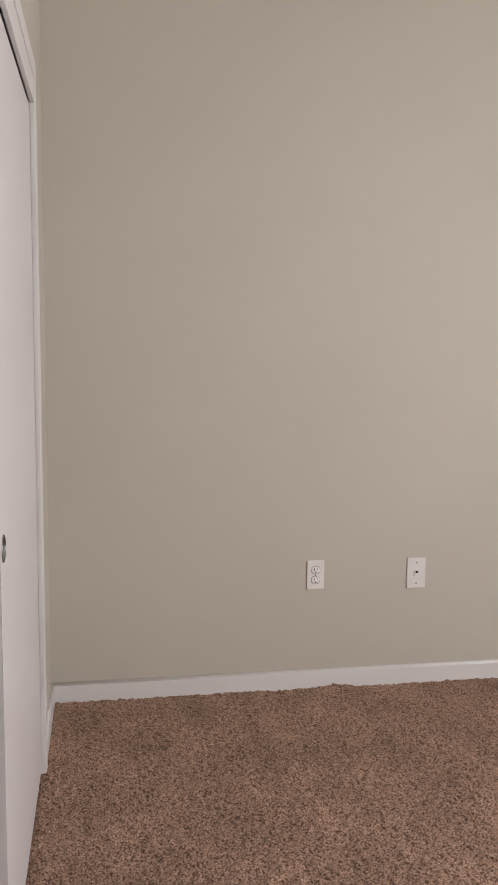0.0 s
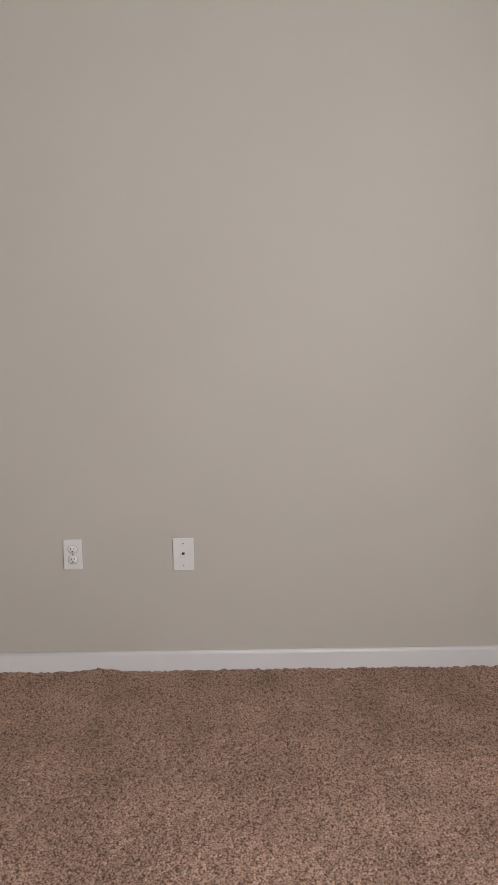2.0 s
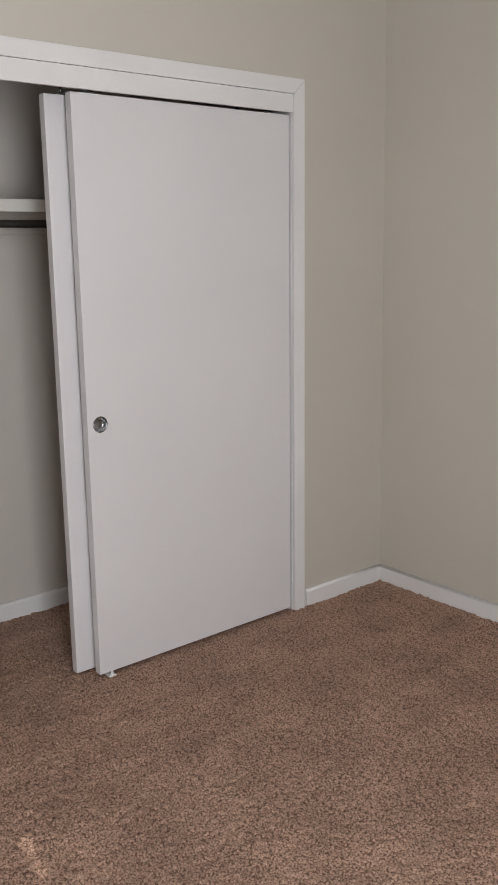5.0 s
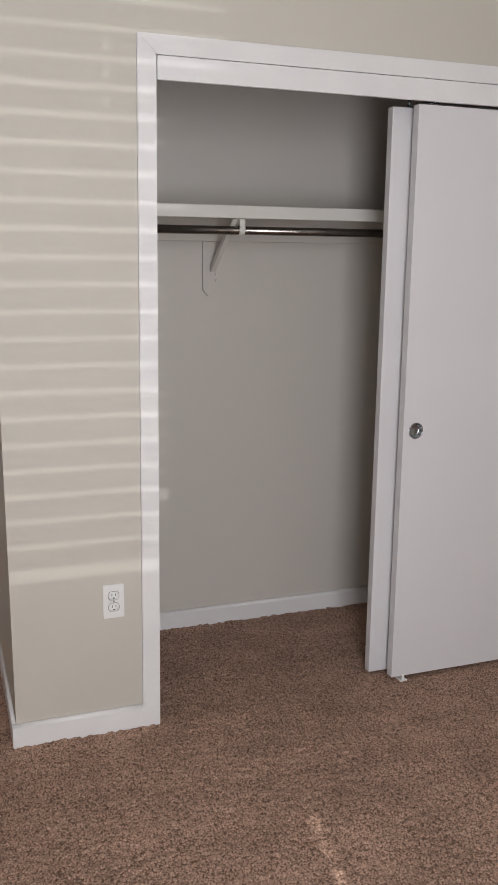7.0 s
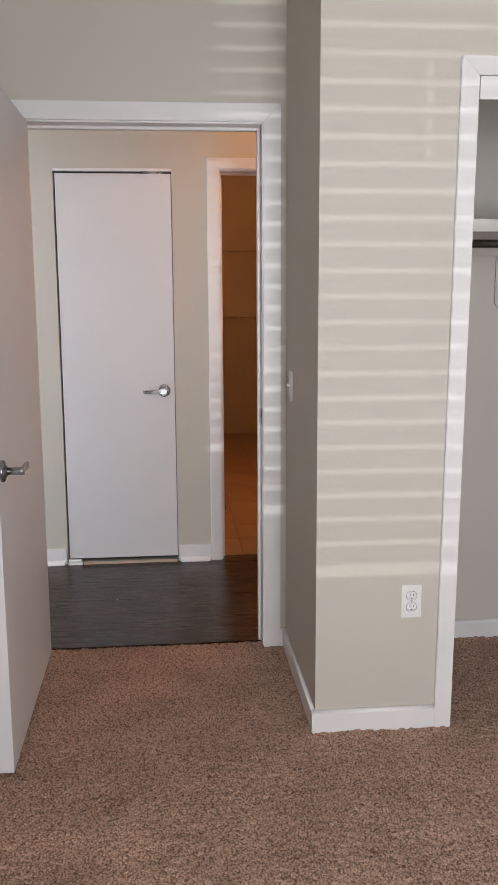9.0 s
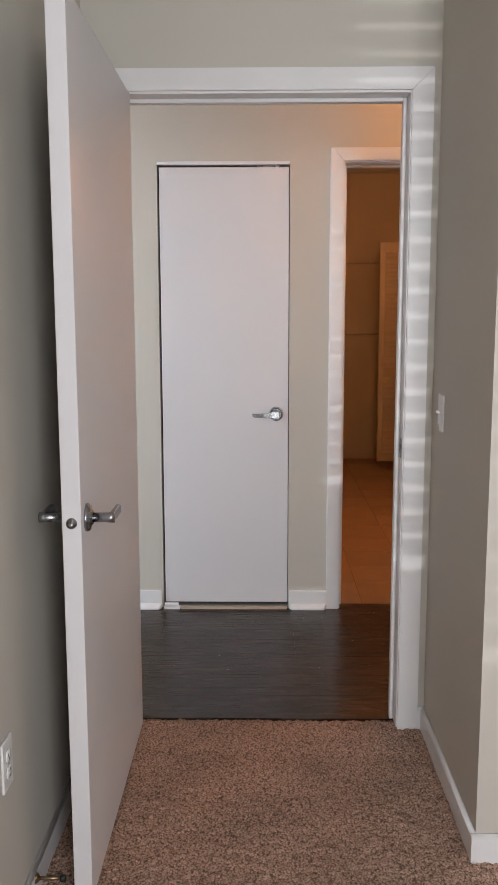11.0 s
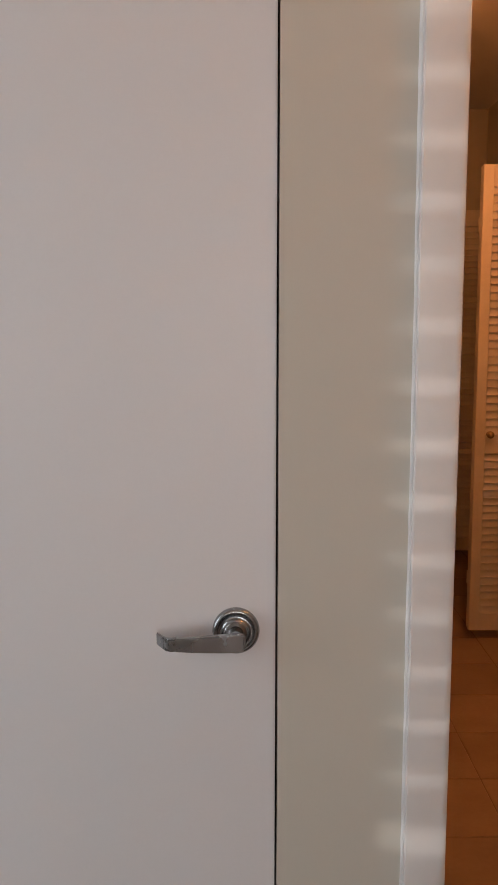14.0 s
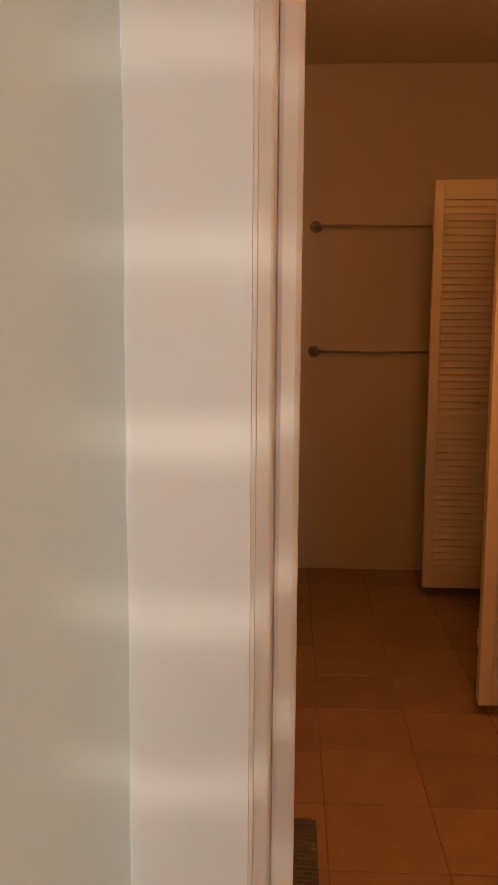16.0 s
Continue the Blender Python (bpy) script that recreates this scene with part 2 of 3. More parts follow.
structure("wall_south", multi((W - 0.12, WL, S - 0.14, S, -0.1, H), (WR, E + 0.12, S - 0.14, S, -0.1, H), (WL, WR, S - 0.14, S, -0.1, 0.36), (WL, WR, S - 0.14, S, 2.47, H)), WALL, "greige painted wall with the bedroom window", "wall")
structure("wall_east", box(E, E + 0.12, S, 0.9, -0.1, H), WALL, "plain greige painted bedroom wall with two wall plates", "wall")
structure("wall_west", box(W - 0.12, W, S, DW, -0.1, H), WALL, "greige painted wall behind the open bedroom door", "wall")
structure("wall_door", multi((W - 0.12, JL - 0.02, DW, DH, -0.1, H), (JR + 0.02, 0.10, DW, DH, -0.1, H), (JL - 0.02, JR + 0.02, DW, DH, 2.122, H)), WALL, "greige painted wall around the bedroom doorway", "wall")
structure("wall_return", box(0, 0.10, 0, DW, -0.1, H), WALL, "narrow greige return wall beside the closet", "wall")
structure("wall_closet_front", multi((0.10, CL - 0.026, 0, 0.10, -0.1, H), (CR + 0.026, E, 0, 0.10, -0.1, H), (CL - 0.026, CR + 0.026, 0, 0.10, 2.128, H)), WALL, "greige painted wall around the closet opening", "wall")
structure("wall_closet_back", box(0.10, E, 0.748, DH, -0.1, H), CLOSET_WALL, "grey-green painted back wall inside the closet", "wall")
structure("wall_closet_lining", multi((0.10, 0.104, 0.10, 0.748, -0.1, H), (E - 0.004, E, 0.10, 0.748, -0.1, H)), CLOSET_WALL, "grey-green painted closet end walls", "wall")
structure("wall_hall", multi((-1.255, HL, HW, HB, -0.1, H), (HR, BL - 0.018, HW, HB, -0.1, H), (BR + 0.018, 2.0, HW, HB, -0.1, H), (HL, HR, HW, HB, 2.108, H), (BL - 0.018, BR + 0.018, HW, HB, 2.114, H)), WALL, "greige painted hall wall with two doorways", "wall")
structure("wall_hall_closet", multi((-1.255, -1.155, HB, 2.75, -0.1, H), (-0.40, -0.35, HB, 6.5, -0.1, H), (-1.255, -0.40, 2.75, 2.85, -0.1, H)), WALL, "greige painted walls of the hall closet", "wall")
structure("wall_hall_end", box(2.0, 2.1, DH, HB, -0.1, H), WALL, "plain greige wall closing the hall", "wall")
structure("wall_bath_back", box(-0.35, 1.12, 6.41, 6.5, -0.1, H), WALL, "painted back bathroom wall with two towel bars", "wall")
structure("wall_bath_right", box(1.0, 1.12, HB, 6.41, -0.1, H), WALL, "painted bathroom side wall behind louvered doors", "wall")
structure("wall_living_back", box(-5.0, -0.40, 6.14, 6.25, -0.1, H), WALL, "warm-lit wall of the room beyond the hall", "wall")
structure("wall_living_west", box(-5.1, -5.0, 0.75, 6.3, -0.1, H), WALL, "plain wall closing the room beyond", "wall")
structure("wall_living_south", box(-5.0, W - 0.12, 0.75, DH, -0.1, H), WALL, "plain wall closing the room beyond", "wall")
structure("ceiling", multi((W - 0.12, E + 0.12, S - 0.14, DH, H, H + 0.1), (-5.1, 2.1, DH, 6.5, H, H + 0.1)), CEILING, "plain white painted ceiling", "ceiling")
structure("subfloor", multi((W - 0.12, E + 0.12, S - 0.14, 0.80, -0.12, -0.02), (-5.1, 2.1, 0.80, 6.6, -0.12, -0.015)), GROUT, "dark floor base under the finishes", "floor")


def carpet():
    """A cut-pile carpet as one sheet of small tufts, with the ragged rise along the wall."""
    x0, x1, y0, y1, step = W, E, S, 0.797, 0.006
    nx, ny = int((x1 - x0) / step) + 1, int((y1 - y0) / step) + 1
    gx, gy = np.meshgrid(np.linspace(x0, x1, nx), np.linspace(y0, y1, ny))
    rng = np.random.default_rng(7)
    def soft(cells):
        k = rng.random((ny // cells + 3, nx // cells + 3))
        u, v = np.arange(nx) / cells, np.arange(ny) / cells
        iu, iv = u.astype(int), v.astype(int)
        fu, fv = (u - iu)[None, :], (v - iv)[:, None]
        fu, fv = fu * fu * (3 - 2 * fu), fv * fv * (3 - 2 * fv)
        return (k[iv][:, iu] * (1 - fu) + k[iv][:, iu + 1] * fu) * (1 - fv) + (k[iv + 1][:, iu] * (1 - fu) + k[iv + 1][:, iu + 1] * fu) * fv - 0.5
    z = rng.random((ny, nx)) * 0.0065 + soft(2) * 0.008 + soft(9) * 0.003 + soft(40) * 0.004 - 0.004
    z += 0.012 * np.exp(-((gx - 2.84) / 0.035) ** 2 - ((gy + 1.10) / 0.055) ** 2)
    z -= 0.006 * np.clip((gy - 0.772) / 0.025, 0, 1)
    jx, jy = (rng.random((2, ny, nx)) - 0.5) * step * 0.7
    co = np.stack((gx + jx, gy + jy, z), -1).reshape(-1, 3).astype(np.float32)
    a = (np.arange(ny - 1)[:, None] * nx + np.arange(nx - 1)[None, :]).ravel()
    quads = np.stack((a, a + 1, a + nx + 1, a + nx), -1).astype(np.int32)
    me = bpy.data.meshes.new("carpet")
    me.vertices.add(len(co))
    me.vertices.foreach_set("co", co.ravel())
    me.loops.add(quads.size)
    me.loops.foreach_set("vertex_index", quads.ravel())
    me.polygons.add(len(quads))
    me.polygons.foreach_set("loop_start", np.arange(0, quads.size, 4, dtype=np.int32))
    me.update(calc_edges=True)
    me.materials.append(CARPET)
    return tagged(new("floor_carpet", me), "brown cut-pile carpet with vacuum marks, wall to wall", "carpet", kind="structure")


carpet()


# ---- trim ----
def base_outline(height, thick):
    arc = [(thick * math.sin(radians(a)), height - 0.014 + 0.014 * math.cos(radians(a))) for a in (90, 72, 54, 36, 18, 0)]
    return [(0, 0), (thick, 0)] + arc


def baseboard(name, x, y, length, turn, height=0.075, thick=0.013, label="white painted wooden baseboard along the wall"):
    """Runs along local x from (x, y), standing out along local -y."""
    bm = extruded([(-p, q) for p, q in base_outline(height, thick)], length)
    for f in bm.faces:
        f.smooth = len(f.verts) == 4 and abs(f.normal.z) > 0.15
    ob = structure(name, bm, TRIM, label, "baseboard")
    ob.matrix_world = pose(x, y, -0.008, 0, 0, turn)
    return ob


BH = 0.083
baseboard("baseboard_east", E, 0, abs(S), -90, BH)
baseboard("baseboard_south", E, S, E - W, 180, BH)
baseboard("baseboard_west", W, S, DW - S, 90, BH)
baseboard("baseboard_return", 0, DW, DW, -90, BH)
baseboard("baseboard_closet_left", -0.013, 0, CL - 0.058 + 0.013, 0, BH)
baseboard("baseboard_closet_right", CR + 0.062, 0, E - CR - 0.062 - 0.0135, 0, BH)
baseboard("baseboard_closet_back", 0.104, 0.748, E - 0.108, 0, BH)
baseboard("baseboard_door_right", -0.024, DW, 0.024, 0, BH)


def hall_base(name, x0, x1):
    """A tall square base with a chamfered shoe, mitred at its free ends."""
    ob = structure(name, box(x0, x1, HW - 0.016, HW, 0, 0.09, bevel=0.004), TRIM, "tall white hall baseboard with a chipped shoe moulding", "baseboard")
    shoe = extruded([(-0.040, 0.0), (-0.040, 0.007), (-0.029, 0.019), (-0.016, 0.026), (-0.016, 0.0)], x1 - x0)
    for v in shoe.verts:
        v.co.x += 0.6 * (-0.016 - v.co.y) * (1 if v.co.x < 0.01 else -1)
    bmesh.ops.bevel(shoe, geom=shoe.edges[:], offset=0.0015, segments=2, affect="EDGES")
    bmesh.ops.translate(shoe, verts=shoe.verts, vec=(x0, HW, 0))
    part("shoe_moulding", shoe, TRIM, ob)


hall_base("baseboard_hall_1", -1.272, HL - 0.006)
hall_base("baseboard_hall_2", HR + 0.004, -0.248)
baseboard("baseboard_living", -5.0, 6.14, 4.6, 0, 0.10)


def casing(name, x0, x1, top, y, width, facing=-1, left=True, right=True, label="white painted door casing with mitred corners"):
    """Flat boards with a raised back band round an opening from x0 to x1."""
    root = thing(name, pose(x0, y, 0), label, "door casing")
    tagged(root, kind="structure")
    w, t = width, 0.016 * facing
    y0, y1 = min(0, t), max(0, t)
    span = x1 - x0
    def board(pts):
        bm = extruded(pts, y1 - y0, "y")
        bmesh.ops.translate(bm, verts=bm.verts, vec=(0, y0, 0))
        bmesh.ops.bevel(bm, geom=bm.edges[:], offset=0.002, segments=2, affect="EDGES")
        return bm
    g = 0.0006
    part("head_board", board([(-w + g, top + w), (span + w - g, top + w), (span + g, top + 2 * g), (-g, top + 2 * g)]), TRIM, root)
    if left:
        part("side_board", board([(-w, -0.008), (0, -0.008), (0, top), (-w, top + w)]), TRIM, root)
    if right:
        part("side_board", board([(span, -0.008), (span + w, -0.008), (span + w, top + w), (span, top)]), TRIM, root)
    return root


def jamb(name, x0, x1, y0, y1, top, stop_y=None):
    """Side and head linings of a doorway, and the stop."""
    root = thing(name, pose(x0, y0, 0), "white painted door jamb with a stop strip", "door jamb")
    tagged(root, kind="structure")
    d, span = y1 - y0, x1 - x0
    part("side_lining", box(-0.018, 0, 0, d, -0.01, top + 0.018, bevel=0.0015), TRIM, root)
    part("side_lining", box(span, span + 0.018, 0, d, -0.01, top + 0.018, bevel=0.0015), TRIM, root)
    part("head_lining", box(0, span, 0, d, top, top + 0.018, bevel=0.0015), TRIM, root)
    if stop_y is not None:
        a = stop_y - y0
        part("stop_strip", box(0, 0.013, a, a + 0.034, -0.01, top, bevel=0.003), TRIM, root)
        part("stop_strip", box(span - 0.013, span, a, a + 0.034, -0.01, top, bevel=0.003), TRIM, root)
        part("stop_strip", box(0.013, span - 0.013, a, a + 0.034, top - 0.013, top, bevel=0.003), TRIM, root)
    return root


jamb("door_jamb_bedroom", JL, JR, DW - 0.002, DH + 0.002, 2.104, DW + 0.06)
casing("door_casing_bedroom", JL - 0.004, JR + 0.004, 2.110, DW, 0.068)
casing("door_casing_bedroom_hall", JL - 0.004, JR + 0.004, 2.110, DH, 0.068, facing=1)
jamb("door_jamb_bathroom", BL, BR, HW - 0.002, HB + 0.002, 2.098, HW + 0.055)
casing("door_casing_bathroom", BL - 0.007, BR + 0.007, 2.105, HW, 0.057)
closet_frame = [
    jamb("closet_jamb", CL + 0.002, CR - 0.002, 0.0, 0.11, 2.114),
    casing("closet_casing", CL, CR, 2.114, 0, 0.057, label="white painted closet casing with mitred corners"),
    structure("closet_fascia", box(CL + 0.003, CR - 0.003, -0.014, -0.001, 2.046, 2.1135, bevel=0.0015), TRIM, "white painted fascia board hiding the closet track", "trim"),
]



def caulk_bead(name, x, y, z0, z1, seed):
    """An uneven bead of painted caulk where a casing meets the wall."""
    rng = random.Random(seed)
    bm = bmesh.new()
    rings, steps, size, shift = [], int((z1 - z0) / 0.02), 0.0035, 0.0
    for i in range(steps + 1):
        size += 0.2 * (0.0035 - size) + rng.uniform(-0.0003, 0.0003)
        shift += 0.1 * -shift + rng.uniform(-0.00016, 0.00016)
        z = z0 + (z1 - z0) * i / steps
        rings.append([bm.verts.new((x - shift - size * math.sin(radians(a)), y - 0.9 * size * math.cos(radians(a)), z)) for a in (-60, -20, 20, 55, 90)])
    for p, q in zip(rings, rings[1:]):
        for i in range(4):
            bm.faces.new((p[i], p[i + 1], q[i + 1], q[i])).smooth = True
    bmesh.ops.recalc_face_normals(bm, faces=bm.faces)
    return structure(name, bm, TRIM, "uneven white caulk bead along the door casing", "caulk")


caulk_bead("caulk_bathroom", BL - 0.064, HW, 0.095, 2.16, 4)


# ---- window and blind ----
def window():
    root = thing("window_1", pose(WL, S - 0.14, 0.36), "white framed bedroom window", "window")
    tagged(root, kind="structure")
    fr = bmesh.new()
    wd = WR - WL
    for b in ((0, wd, 0.02, 0.07, 0, 0.05), (0, wd, 0.02, 0.07, 2.06, 2.11), (0, 0.05, 0.02, 0.07, 0.05, 2.06), (wd - 0.05, wd, 0.02, 0.07, 0.05, 2.06)):
        rbox(fr, *b)
    part("window_frame", fr, TRIM, root)
    pane = part("pane", box(0.05, wd - 0.05, 0.04, 0.046, 0.05, 2.06), GLASS, root)
    pane.visible_shadow = False
    blind = thing("window_blind", pose(WL, S - 0.03, 0.36), "white horizontal window blind, slats nearly shut", "blind")
    part("head_rail", box(0.005, wd - 0.005, -0.03, 0.03, 2.06, 2.108), BLIND, blind)
    rng = random.Random(5)
    pitch, wide = 0.0765, 0.0765
    for i in range(26):
        z = 0.125 + i * pitch
        at = z + 0.36
        tilt = 54.5 + 3.5 * math.exp(-((at - 1.22) / 0.22) ** 2) + 2.5 * math.exp(-((at - 2.0) / 0.16) ** 2) + 1.2 * math.sin(i * 1.7) + rng.uniform(-2.2, 2.2)
        tilt = radians(tilt)
        bm = bmesh.new()
        half, hole, cords = wide / 2, 0.021, (0.364 - WL,)
        if 1.70 < at < 2.0:
            # cord holes in the upper slats
            edges = [0.006] + [c + d for c in cords for d in (-0.008, 0.008)] + [wd - 0.006]
            for k in range(0, len(edges), 2):
                rbox(bm, edges[k], edges[k + 1], -half, half, -0.0012, 0.0012)
            for c in cords:
                rbox(bm, c - 0.008, c + 0.008, -half, -hole, -0.0012, 0.0012)
                rbox(bm, c - 0.008, c + 0.008, hole, half, -0.0012, 0.0012)
        else:
            rbox(bm, 0.006, wd - 0.006, -half, half, -0.0012, 0.0012)
        bmesh.ops.rotate(bm, verts=bm.verts, cent=(0, 0, 0), matrix=Matrix.Rotation(tilt, 3, "X"))
        slat = part("slat", bm, BLIND, blind)
        slat.location = (0, 0, z)


window()


# ---- doors ----
def lever(parent, x, y, z, side=-1, to=-1, mat=STEEL):
    """A lever handle on a round rose: the rose lies at (x, y, z), faces side * y, and the lever points along to * x."""
    m = new("door_handle")
    m.parent = parent
    m.location = (x, y, z)
    m.rotation_euler = (0, 0, 0 if side < 0 else math.pi)
    to = to if side < 0 else -to
    part("rose", turned([(0.034, 0.0), (0.034, 0.004), (0.032, 0.008), (0.0275, 0.010), (0.0265, 0.0075), (0.019, 0.0085), (0.0175, 0.014), (0.0155, 0.0165), (0.0, 0.0166)]), mat, m)
    part("neck", turned([(0.0115, 0.012), (0.0105, 0.03), (0.0115, 0.046), (0.010, 0.048)]), mat, m)
    bm = bmesh.new()
    rows = [(0.0145, 0.007, 0.0, 0.05), (0.0125, 0.011, 0.0, 0.051), (0.004, 0.0135, 0.0, 0.0515), (-0.02, 0.0125, -0.001, 0.053), (-0.06, 0.0105, -0.003, 0.052), (-0.094, 0.009, -0.0045, 0.047), (-0.0995, 0.009, -0.0045, 0.042), (-0.112, 0.0085, -0.004, 0.022)]
    rings = []
    for lx, half, dz, out in rows:
        rings.append([bm.verts.new((-lx * to, -out - 0.005 * sy, dz + half * sz)) for sy, sz in ((-1, -1), (1, -1), (1, 1), (-1, 1))])
    for a, b in zip(rings, rings[1:]):
        for i in range(4):
            bm.faces.new((a[i], a[(i + 1) % 4], b[(i + 1) % 4], b[i]))
    bm.faces.new(rings[0])
    bm.faces.new(rings[-1])
    bmesh.ops.recalc_face_normals(bm, faces=bm.faces)
    bmesh.ops.bevel(bm, geom=bm.edges[:], offset=0.0016, segments=2, affect="EDGES")
    part("grip", bm, mat, m)
    return m


def hall_door():
    root = thing("door_1", pose(HL, HW, 0), "plain white flush closet door, shut, with a steel lever handle", "door")
    tagged(root, kind="structure")
    w = HR - HL
    part("leaf", box(0.009, w - 0.003, 0.004, 0.04, 0.027, 2.082, bevel=0.0025), DOOR, root)
    lever(root, w - 0.060, 0.004, 0.953)
    part("hinge", turned([(0.006, 0), (0.006, 0.09)], "z", 12), STEEL, root).location = (0.002, 0.045, 1.75)
    part("head_track", box(0.0005, w - 0.0005, -0.0015, 0.035, 2.092, 2.1075, bevel=0.0015), TRIM, root, "thin white metal head track")
    part("catch_plate", box(w - 0.15, w - 0.045, 0.004, 0.03, 2.0825, 2.090, bevel=0.001), STEEL, root)
    # dark sheet behind the leaf, painting in the shade of the door gaps
    part("dark_reveal", box(0.0005, w - 0.0005, 0.046, 0.05, 0.0, 2.091), DARK, root)
    tagged(mesh_object("closet_sill_gap", box(HL, HR, HW - 0.004, HW + 0.045, -0.012, 0.012), CONCRETE), "rough bare floor edge under the closet door", "floor edge", kind="structure")
    strip = tagged(mesh_object("threshold_strip", box(HL + 0.085, HR - 0.004, HW - 0.026, HW - 0.002, -0.004, 0.010, bevel=0.002), BARE_WOOD), "bare tan wood strip under the closet door", "threshold", kind="structure")
    chip = bmesh.new()
    rbox(chip, HL + 0.002, HL + 0.082, HW - 0.03, HW - 0.001, -0.002, 0.012, bevel=0.003)
    rbox(chip, HL + 0.004, HL + 0.075, HW - 0.018, HW - 0.001, 0.013, 0.026, bevel=0.004)
    tagged(mesh_object("trim_scrap", chip, TRIM), "broken scrap of white shoe moulding", "trim scrap", kind="structure")


hall_door()


def bedroom_door():
    """Open flat against the west wall; its hinge edge is at the local origin."""
    root = thing("door_2", pose(JL + 0.001, DW - 0.016, 0, 0, 0, 0.3), "white flush bedroom door standing open against the wall", "door")
    tagged(root, kind="structure")
    part("leaf", box(0.0, 0.044, -0.925, -0.004, 0.018, 2.100, bevel=0.002), DOOR, root)
    for side in (1, -1):
        m = new("door_handle")
        m.parent = root
        m.location = (0.044 if side > 0 else 0.0, -0.865, 0.952)
        m.rotation_euler = (0, 0, radians(90 if side > 0 else -90))
        part("rose", turned([(0.033, 0), (0.033, 0.005), (0.029, 0.010), (0.0175, 0.012), (0.016, 0.016), (0, 0.0162)]), STEEL, m)
        part("neck", turned([(0.0115, 0.01), (0.0115, 0.05), (0.0125, 0.056), (0.012, 0.066), (0.0, 0.067)]), STEEL, m)
        part("grip", box(0.0 if side > 0 else -0.1, 0.1 if side > 0 else 0.0, -0.066, -0.052, -0.011, 0.010, bevel=0.004), STEEL, m)
    part("latch_plate", turned([(0.0125, 0), (0.0125, 0.003), (0.009, 0.0035), (0.0085, 0.009), (0, 0.0095)]), STEEL, root).location = (0.022, -0.925, 0.952)
    for z in (0.25, 1.05, 1.85):
        part("hinge", turned([(0.0065, 0), (0.0065, 0.09)], "z", 12), STEEL, root).location = (-0.004, -0.001, z)


bedroom_door()


def sliding_door(name, x0, x1, y, label, pull=True):
    root = thing(name, pose(x0, y, 0), label, "sliding door", "closet sliding doors")
    w = x1 - x0
    leaf = box(0, w, 0, 0.035, 0.016, 2.037, bevel=0.0025)
    if pull:
        # the leaf is bored for the sunk finger pull
        cx, cz, q, r = 0.050, 0.946, 0.031, 0.0245
        leaf = bmesh.new()
        rbox(leaf, 0, cx - q, 0, 0.035, 0.016, 2.037)
        rbox(leaf, cx + q, w, 0, 0.035, 0.016, 2.037)
        rbox(leaf, cx - q, cx + q, 0, 0.035, 0.016, cz - q)
        rbox(leaf, cx - q, cx + q, 0, 0.035, cz + q, 2.037)
        rbox(leaf, cx - q, cx + q, 0.018, 0.035, cz - q, cz + q)
        inner, outer = [], []
        for i in range(32):
            a = 2 * math.pi * i / 32
            k = q / max(abs(math.cos(a)), abs(math.sin(a)))
            inner.append(leaf.verts.new((cx + r * math.cos(a), 0, cz + r * math.sin(a))))
            outer.append(leaf.verts.new((cx + k * math.cos(a), 0, cz + k * math.sin(a))))
        for i in range(32):
            leaf.faces.new((inner[i], outer[i], outer[(i + 1) % 32], inner[(i + 1) % 32]))
        bmesh.ops.remove_doubles(leaf, verts=leaf.verts, dist=0.0001)
        ob = part("finger_pull", turned([(0.029, 0.0002), (0.029, 0.0015), (0.0275, 0.0026), (0.0250, 0.0022), (0.0240, 0.0), (0.0228, -0.010), (0.017, -0.0135), (0.006, -0.0145), (0.0005, -0.0146)], closed=False), STEEL, root, "round satin nickel finger pull")
        ob.location = (cx, 0, cz)
    part("leaf", leaf, DOOR, root)
    for fx in (0.05, w - 0.12):
        part("roller_bracket", box(fx, fx + 0.05, 0.008, 0.027, 2.035, 2.043, bevel=0.001), STEEL, root)
        part("roller_stem", turned([(0.004, 0), (0.004, 0.03)], "z", 10), STEEL, root).location = (fx + 0.02, 0.018, 2.04)
    return root


front_door = sliding_door("sliding_door", 1.362, CR - 0.014, 0.000, "plain white sliding closet door with a nickel finger pull")
rear_door = sliding_door("sliding_door", 1.302, 2.21, 0.066, "plain white sliding closet door, pushed behind the other", pull=False)


def out_of_plumb(root, slope):
    """Racks a frame or door sideways by slope metres for each metre of height, about its middle."""
    for ob in [root] + list(root.children):
        if ob.data:
            up = ob.location.z if ob is not root else 0.0
            for v in ob.data.vertices:
                v.co.x += slope * (v.co.z + up - 1.05)


for racked in closet_frame + [front_door, rear_door]:
    out_of_plumb(racked, 0.0095)
track = thing("closet_track", pose(CL + 0.02, 0.0, 2.08), "steel double track for the sliding closet doors", "door track")
for ty in (0.002, 0.050, 0.098):
    part("rail", box(0, CR - CL - 0.03, ty, ty + 0.004, -0.008, 0.034), STEEL, track)
guide = thing("door_guide", pose(1.395, 0.0, 0.0), "white plastic floor guide on the carpet under the closet door", "door guide")
part("foot", box(-0.014, 0.016, -0.016, 0.05, 0.0, 0.006, bevel=0.002), PLASTIC, guide)
part("fin", box(-0.004, 0.006, -0.012, -0.006, 0.004, 0.03, bevel=0.002), PLASTIC, guide)


